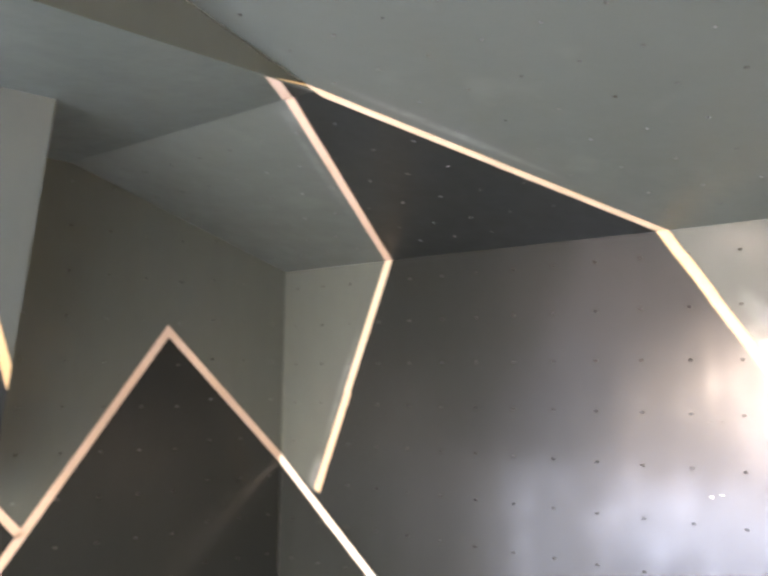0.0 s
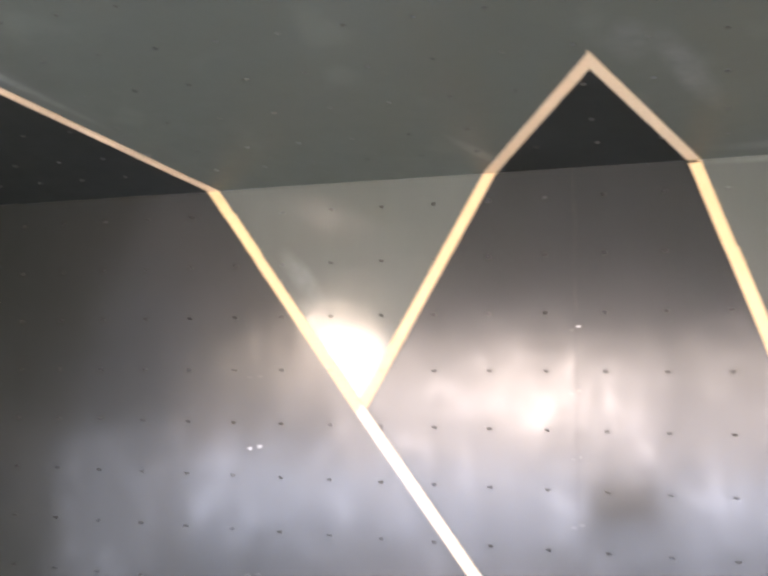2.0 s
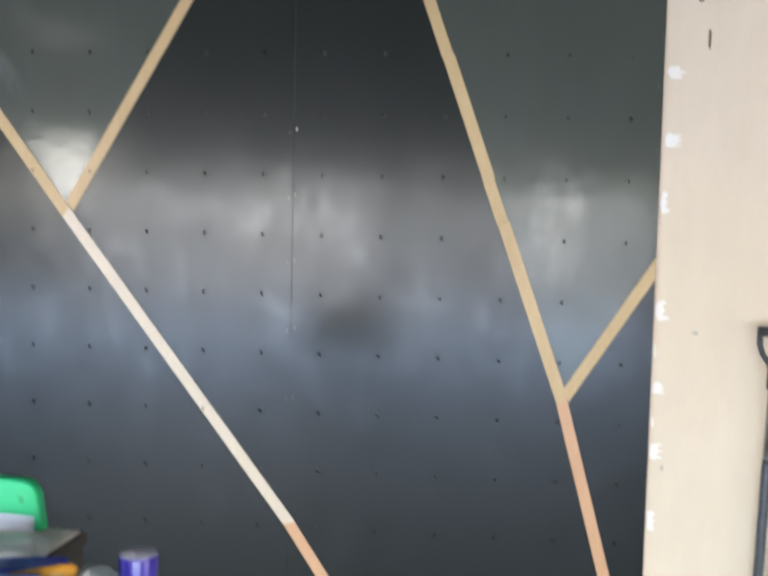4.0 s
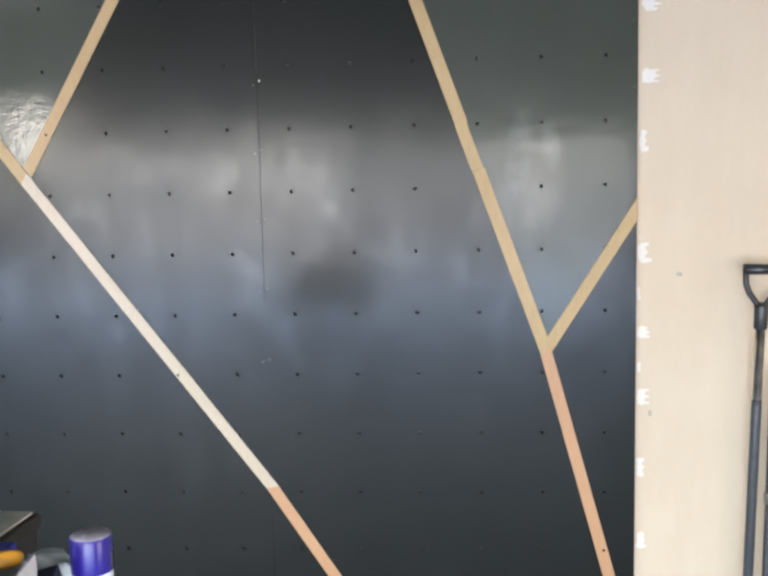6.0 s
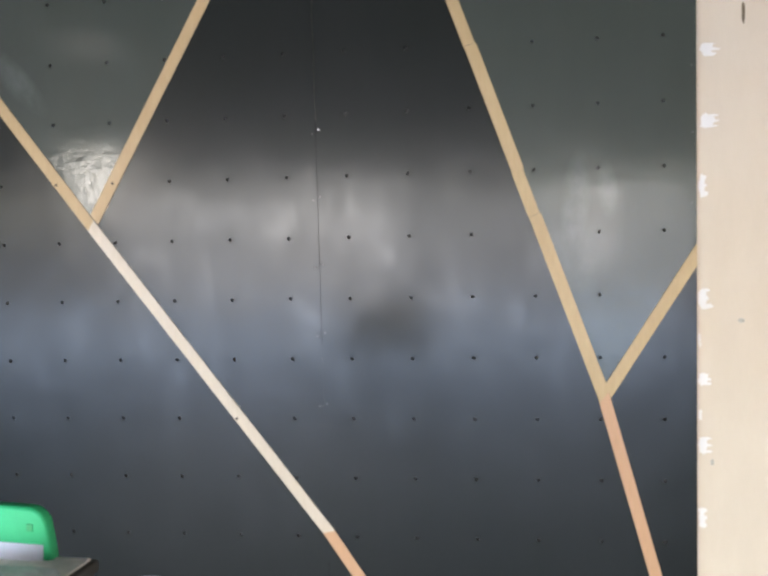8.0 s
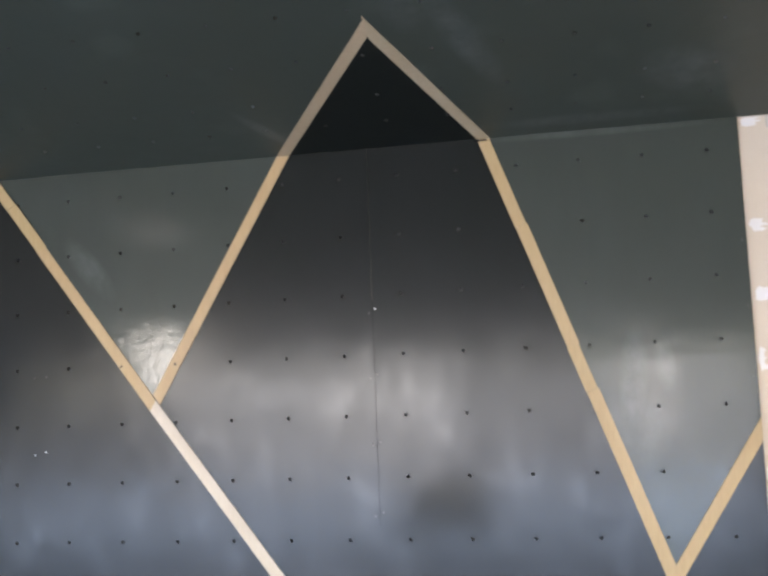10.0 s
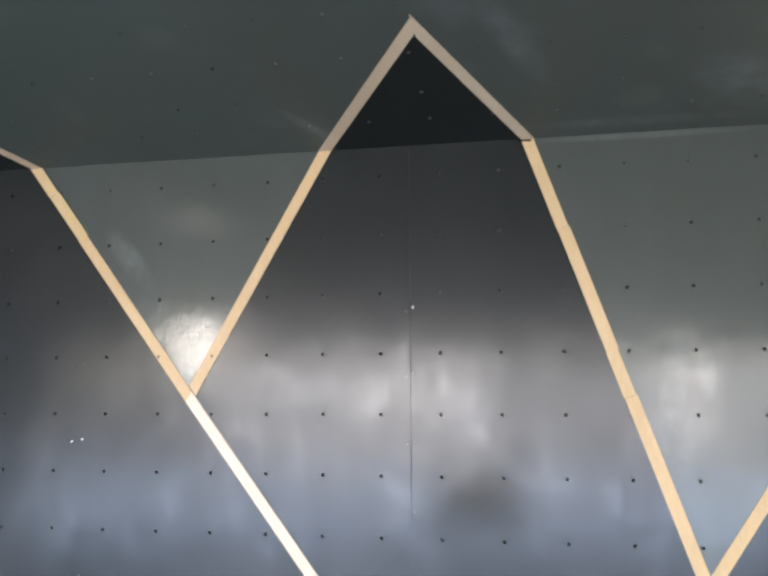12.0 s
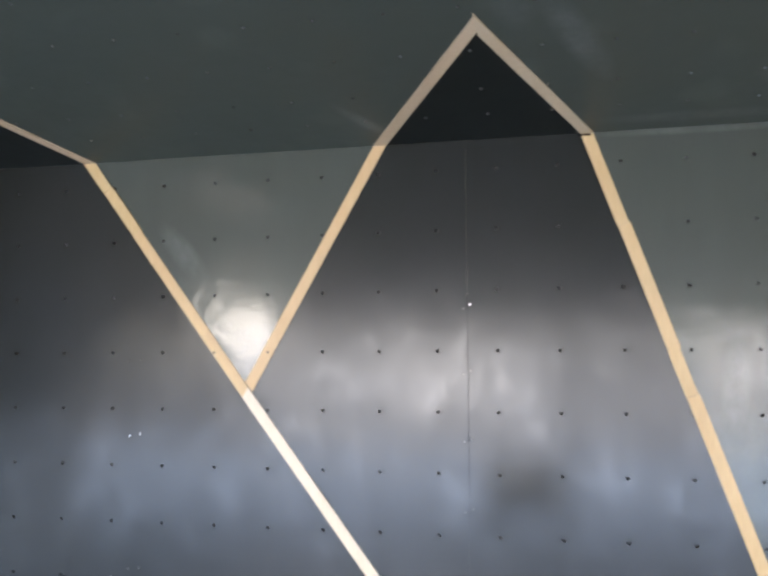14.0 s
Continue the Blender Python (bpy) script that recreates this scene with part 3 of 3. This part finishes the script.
# ---------------------------------------------------------------- plaster wall details
def blot(name, x, z, w, h, mat, seed, depth=0.0015, label=""):
    """A flat ragged patch on the plaster."""
    rnd = random.Random(seed)
    pts = []
    for k in range(14):
        a = 2 * math.pi * k / 14
        r = rnd.uniform(0.75, 1.1)
        pts.append((x + r * w / 2 * math.cos(a), z + r * h / 2 * math.sin(a)))
    bm = prism(bmesh.new(), pts, -0.001, depth)
    return part(name, bm, mat, plaster_wall, label, pose(0, 0.016, 0, 90, 0, 0))


STAIN = plain("brown_smear", (0.13, 0.09, 0.05), 0.8, vary=0.5, scale=120)
SMUDGE = plain("grey_smudge", (0.40, 0.35, 0.28), 0.8, vary=0.3, scale=150)
WHITE = plain("white_trim_paint", (0.80, 0.79, 0.76), 0.5, vary=0.04)
for n, (x, z, w, h) in enumerate([(0.033, 2.385, 0.06, 0.035), (0.033, 2.054, 0.052, 0.05), (0.035, 1.835, 0.055, 0.055), (0.018, 1.635, 0.026, 0.085), (0.021, 1.282, 0.036, 0.085),
                                  (0.021, 1.024, 0.04, 0.045), (0.020, 0.813, 0.034, 0.07), (0.017, 0.577, 0.026, 0.08), (0.022, 0.33, 0.03, 0.07), (0.012, 0.91, 0.012, 0.04), (0.01, 1.15, 0.01, 0.05)]):
    blot("filler_patch", x, z, 0.8 * w, 0.9 * h, FILLER, n)
    rnd = random.Random(100 + n)
    for k in range(3):
        blot("filler_patch", x + rnd.uniform(0.0, 0.3) * w, z + (k - 1) * 0.3 * h, w * rnd.uniform(0.7, 1.3), h * rnd.uniform(0.12, 0.25), FILLER, 50 + 3 * n + k, 0.0019)
blot("stain", 0.111, 2.287, 0.018, 0.024, STAIN, 31)
blot("stain", 0.112, 2.345, 0.008, 0.075, SMUDGE, 32)
blot("stain", 0.090, 2.385, 0.008, 0.05, SMUDGE, 36)
blot("stain", 0.1425, 2.16, 0.011, 0.068, STAIN, 33)
blot("stain", 0.137, 1.21, 0.022, 0.016, SMUDGE, 34)
blot("stain", 0.049, 0.757, 0.012, 0.022, SMUDGE, 35)
tagged(part("trim", new_box(0.185, 0.004, 2.404, 2.6, 0.016, 2.418, 0.002), WHITE), "white painted bead where wall meets ceiling", "trim", kind="structure")

# ---------------------------------------------------------------- garden tools against the plaster wall
BLACK = plain("black_plastic", (0.022, 0.022, 0.024), 0.38, vary=0.2)
STEEL = plain("worn_steel", (0.34, 0.32, 0.30), 0.28, 1.0, vary=0.25, scale=25)
SLEEVE = plain("dark_grey_sleeve", (0.05, 0.052, 0.056), 0.35, vary=0.2)


def shovel(m):
    t = thing("shovel", "steel-shafted shovel with black D-grip leaning on the plaster wall", "shovel", m)
    g = bmesh.new()
    tube(g, [(-0.058, 0, 1.232), (0.058, 0, 1.232)], 0.0165, 14)
    part("grip", g, BLACK, t, "black plastic D-grip bar")
    for sx in (-1, 1):
        a = bmesh.new()
        tube(a, [(sx * 0.052, 0, 1.235), (sx * 0.051, 0, 1.19), (sx * 0.04, 0, 1.16), (sx * 0.016, 0, 1.128), (sx * 0.008, 0, 1.10)], 0.0095, 10)
        part("yoke_arm", a, BLACK, t)
    part("socket", lathe(bmesh.new(), [(0.0185, 1.045), (0.021, 1.05), (0.021, 1.115), (0.016, 1.128)], 18), BLACK, t)
    part("shaft", lathe(bmesh.new(), [(0.0145, 0.2), (0.0145, 1.05)], 18), STEEL, t, "bare steel shaft")
    part("sleeve", lathe(bmesh.new(), [(0.0150, 0.16), (0.0158, 0.18), (0.0158, 0.79), (0.0148, 0.82)], 18), SLEEVE, t)
    b = bmesh.new()
    prism(b, [(-0.02, 0.19), (-0.085, 0.18), (-0.09, 0.16), (-0.085, 0.05), (-0.04, 0.01), (0.0, 0.0), (0.04, 0.01), (0.085, 0.05), (0.09, 0.16), (0.085, 0.18), (0.02, 0.19)], -0.002, 0.002)
    part("blade", b, STEEL, t, m=pose(0, 0, 0, 90, 0, 0))
    return t


shovel(pose(0.350, -0.035, 0.0, 2.0, 0.9, 0))


def hoe(m):
    t = thing("garden_hoe", "dark-handled garden hoe hanging beside the shovel", "hoe", m)
    part("handle", lathe(bmesh.new(), [(0.011, 0.02), (0.013, 0.05), (0.013, 0.88), (0.009, 0.9)], 14), SLEEVE, t)
    part("ferrule", lathe(bmesh.new(), [(0.016, 0.47), (0.017, 0.475), (0.017, 0.50), (0.016, 0.505)], 14), STEEL, t)
    part("hoe_head", new_box(0.0, -0.012, 0.468, 0.11, 0.006, 0.486, 0.003), STEEL, t)
    return t


hoe(pose(0.415, -0.02, 0.0, 1.0, 0.6, 0))

# ---------------------------------------------------------------- workbench and its clutter
BENCH = bare_wood("worn_bench_wood", (0.22, 0.15, 0.09), (0.34, 0.25, 0.16), 0.6)
TOP = 0.775
# the bench and all on it: a table of common working height, a little nearer the doorway
ON_BENCH = Matrix.Translation((-0.1105, -0.626, 0.308)) @ Matrix.Diagonal((0.8, 0.8, 0.8, 1))


def workbench():
    t = thing("workbench", "worn wooden workbench holding cans and tool boxes", "workbench", ON_BENCH @ pose(-1.62, -1.64, 0))
    part("bench_top", new_box(0.0, -0.21, TOP - 0.022, 0.478, 0.24, TOP, 0.004), BENCH, t)
    for x in (0.03, 0.45):
        for y in (-0.21, 0.22):
            part("leg", lathe(bmesh.new(), [(0.016, -0.385), (0.0125, -0.377), (0.0125, TOP - 0.025)], 12, pose(x, y, 0)), SLEEVE, t)
    return t


workbench()
CASE = plain("black_case_plastic", (0.02, 0.02, 0.02), 0.45, vary=0.25)
# dusty grey, raised in colour for the light falling on the lid from above
CASE_LID = plain("dusty_skylit_lid", (0.74, 0.68, 0.66), 0.8, vary=0.25, scale=18)
BRASS = plain("tan_latch", (0.42, 0.30, 0.16), 0.5, vary=0.2)
CAP_BLUE = plain("violet_blue_plastic", (0.022, 0.012, 0.21), 0.28, vary=0.12)
CAP_TOP = plain("pale_cap_top", (0.48, 0.46, 0.55), 0.6, vary=0.15, scale=70)
CAN_WHITE = plain("white_can_lacquer", (0.72, 0.72, 0.78), 0.3, vary=0.05)
LABEL_BLUE = plain("bright_blue_print", (0.02, 0.10, 0.42), 0.3, vary=0.06)
LABEL_ORANGE = plain("orange_print", (0.75, 0.20, 0.03), 0.35, vary=0.08)
LABEL_YELLOW = plain("yellow_print", (0.85, 0.68, 0.12), 0.35, vary=0.05)


def spray_can(m):
    t = thing("spray_can", "white and blue aerosol can with violet-blue cap", "spray can", m)
    part("can_body", lathe(bmesh.new(), [(0.028, 0.0), (0.0325, 0.004), (0.0325, 0.140), (0.030, 0.146), (0.026, 0.148)], 40), CAN_WHITE, t)

    def wrap(name, a0, a1, z0, z1, mat, r):
        bm = bmesh.new()
        n = 16
        lo = [bm.verts.new((r * math.cos(a0 + (a1 - a0) * k / n), r * math.sin(a0 + (a1 - a0) * k / n), z0)) for k in range(n + 1)]
        hi = [bm.verts.new((v.co.x, v.co.y, z1)) for v in lo]
        for k in range(n):
            bm.faces.new((lo[k], lo[k + 1], hi[k + 1], hi[k])).smooth = True
        ob = part(name, bm, mat, t)
        ob.modifiers.new("thickness", "SOLIDIFY").thickness = 0.0003
    wrap("blue_label", radians(-175), radians(-45), 0.02, 0.139, LABEL_BLUE, 0.0329)
    wrap("orange_band", radians(-175), radians(-50), 0.055, 0.107, LABEL_ORANGE, 0.0333)
    wrap("yellow_bar", radians(-165), radians(-100), 0.110, 0.127, LABEL_YELLOW, 0.0334)
    cap = part("cap", lathe(bmesh.new(), [(0.0335, 0.143), (0.0338, 0.145), (0.0338, 0.196), (0.0325, 0.199)], 40), CAP_BLUE, t)
    bm = lathe(bmesh.new(), [(0.0325, 0.1985), (0.031, 0.2)], 40)
    part("cap_top", bm, CAP_TOP, cap, "pale cap top")
    part("nozzle_dent", lathe(bmesh.new(), [(0.004, 0.1995), (0.0035, 0.2006)], 12, pose(-0.006, -0.006, 0)), CASE_LID, cap)
    part("cap_notch", new_box(0.026, -0.006, 0.146, 0.0355, 0.008, 0.172, 0.002), BLACK, cap)
    return t


spray_can(ON_BENCH @ pose(-1.182, -1.625, TOP) @ Matrix.Diagonal((1, 1, 1.03, 1)))

def tool_case(m):
    t = thing("tool_case", "black plastic tool case with a dusty grey lid", "tool case", m)
    part("case_body", new_box(-0.02, -0.10, 0.0, 0.20, 0.10, 0.133, 0.008), CASE, t)
    lid = part("lid", new_box(-0.025, -0.105, 0.134, 0.205, 0.105, 0.159, 0.005), CASE, t)
    part("lid_inset", new_box(-0.012, -0.09, 0.156, 0.193, 0.098, 0.1625, 0.003), CASE_LID, lid, "dusty grey lid top")
    for x in (0.04, 0.13):
        part("lid_clip", new_box(x - 0.014, -0.112, 0.120, x + 0.014, -0.10, 0.152, 0.003), CASE, lid)
    part("latch", new_box(0.145, -0.110, 0.075, 0.168, -0.098, 0.128, 0.003), BRASS, t, "tan latch")
    return t


tool_case(ON_BENCH @ pose(-1.577, -1.485, TOP + 0.0, 0, 0, -4))

GREEN = plain("bright_green_plastic", (0.0, 0.36, 0.14), 0.65, vary=0.06)
GREEN_DEEP = plain("shaded_green_recess", (0.0, 0.25, 0.08), 0.5, vary=0.1)
PAPER = plain("white_paper_label", (0.46, 0.47, 0.54), 0.6, vary=0.06)


def green_jug(m):
    t = thing("green_jug", "bright green plastic jug with white label on the tool case", "jug", m)
    body = new_box(-0.03, -0.045, 0.0, 0.10, -0.012, 0.104)
    edges = [e for e in body.edges if abs(e.verts[0].co.y - e.verts[1].co.y) > 0.02 and e.verts[0].co.z > 0.1]
    bmesh.ops.bevel(body, geom=edges, offset=0.032, segments=6, affect="EDGES", profile=0.5)
    bmesh.ops.bevel(body, geom=[e for e in body.edges if e.calc_face_angle(0) > 0.9], offset=0.006, segments=2, affect="EDGES", profile=0.5)
    for v in body.verts:
        v.co.x += 0.02 * (1 - v.co.z / 0.104) * (1 if v.co.x > 0 else 0)
    part("jug_body", body, GREEN, t, smooth=True)
    part("label_panel", new_box(-0.02, -0.0475, 0.003, 0.102, -0.044, 0.036, 0.001), PAPER, t, "white paper label")
    # moulded slot and dot: their recess shade is painted as a deeper green
    part("moulded_slot", new_box(-0.018, -0.047, 0.040, -0.011, -0.044, 0.082, 0.0008), GREEN_DEEP, t)
    part("moulded_dot", new_box(0.068, -0.047, 0.060, 0.080, -0.044, 0.074, 0.0008), GREEN_DEEP, t)
    return t


green_jug(ON_BENCH @ pose(-1.566, -1.375, TOP + 0.1625, 0, 3.5, 0))

CARTON = plain("white_carton", (0.74, 0.73, 0.72), 0.6, vary=0.05)
RED = plain("faded_red_print", (0.55, 0.10, 0.10), 0.5, vary=0.08)
AMBER = plain("amber_handle_plastic", (0.62, 0.28, 0.03), 0.35, vary=0.15, scale=25)
PERIWINKLE = plain("periwinkle_plastic", (0.14, 0.20, 0.62), 0.35, vary=0.1)
ROYAL = plain("royal_blue_plastic", (0.03, 0.05, 0.45), 0.35, vary=0.15)
NAVY = plain("navy_carton", (0.007, 0.011, 0.038), 0.7, vary=0.15)
CLOUDY = plain("cloudy_plastic_film", (0.58, 0.62, 0.62), 0.35, vary=0.25, scale=30)


def carton(m):
    t = thing("carton", "open white cardboard carton with a faded red label", "box", m)
    w, d, h, k = 0.11, 0.055, 0.208, 0.003
    part("side_panel", new_box(-w, -d, 0, w, -d + k, h), CARTON, t)
    part("side_panel", new_box(-w, d - k, 0, w, d, h - 0.012), CARTON, t)
    part("side_panel", new_box(w - k, -d + k, 0, w, d - k, h), CARTON, t)
    part("side_panel", new_box(-w, -d + k, 0, -w + k, d - k, h), CARTON, t)
    part("bottom_panel", new_box(-w + k, -d + k, 0, w - k, d - k, k), CARTON, t)
    part("red_label", new_box(-0.08, -d - 0.0012, h - 0.062, 0.095, -d + 0.0002, h - 0.013, 0.0004), RED, t, "faded red label")
    return t


carton(ON_BENCH @ pose(-1.338, -1.775, TOP, 0, 0, 6))


def screwdriver(m):
    t = thing("screwdriver", "amber-handled tool lying across the white carton", "screwdriver", m)
    part("handle", lathe(bmesh.new(), [(0.009, -0.055), (0.0135, -0.052), (0.014, 0.03), (0.0125, 0.046), (0.007, 0.054), (0.002, 0.056)], 20), AMBER, t, "amber plastic handle")
    part("blade", lathe(bmesh.new(), [(0.003, -0.17), (0.003, -0.055)], 10), STEEL, t)
    return t


screwdriver(ON_BENCH @ pose(-1.306, -1.727, TOP + 0.198, 0, 84, 18))
t = thing("plastic_clamp", "periwinkle blue plastic clamp lying in the carton", "clamp", ON_BENCH @ pose(-1.352, -1.765, TOP + 0.15, 0, 0, 8))
part("jaw", new_box(-0.06, -0.03, 0.0, 0.06, 0.01, 0.062, 0.010), PERIWINKLE, t)
part("jaw", new_box(-0.05, 0.014, 0.0, 0.05, 0.034, 0.05, 0.008), PERIWINKLE, t)
t = thing("plastic_tray", "royal blue plastic tray beside the tool case", "tray", ON_BENCH @ pose(-1.435, -1.648, TOP, 0, 0, 6))
part("tray_rim", new_box(-0.10, -0.035, 0.167, 0.125, 0.033, 0.186, 0.006), ROYAL, t)
part("tray_body", new_box(-0.09, -0.03, 0.0, 0.11, 0.028, 0.168, 0.006), NAVY, t)


def film_bag(m):
    t = thing("plastic_bag", "crumpled cloudy plastic bag", "bag", m)
    bm = bmesh.new()
    bmesh.ops.create_icosphere(bm, subdivisions=4, radius=1)
    for v in bm.verts:
        v.co = Vector([math.copysign(abs(c) ** 0.6, c) for c in v.co])
        n = noise.noise(v.co * 2.3) * 0.22 + noise.noise(v.co * 4.1) * 0.10
        v.co = Vector((v.co.x * 0.062, v.co.y * 0.036, max(v.co.z, -0.8) * 0.092)) * (1 + n)
    part("bag_body", bm, CLOUDY, t, smooth=True)
    return t


film_bag(ON_BENCH @ pose(-1.25, -1.618, TOP + 0.075))
film_bag(ON_BENCH @ pose(-1.475, -1.592, TOP + 0.182, 4, 3, 12) @ Matrix.Diagonal((1.7, 1.5, 0.20, 1)))
t = thing("navy_box", "small navy printed carton beside the spray can", "box", ON_BENCH @ pose(-1.215, -1.672, TOP + 0.011, 0, -14, 14))
part("box_body", new_box(-0.05, -0.022, 0.0, 0.032, 0.022, 0.154, 0.002), NAVY, t)
part("printed_bar", new_box(-0.002, -0.0232, 0.116, 0.006, -0.0218, 0.130), PAPER, t)
part("printed_bar", new_box(0.012, -0.0232, 0.122, 0.026, -0.0218, 0.128), PAPER, t)
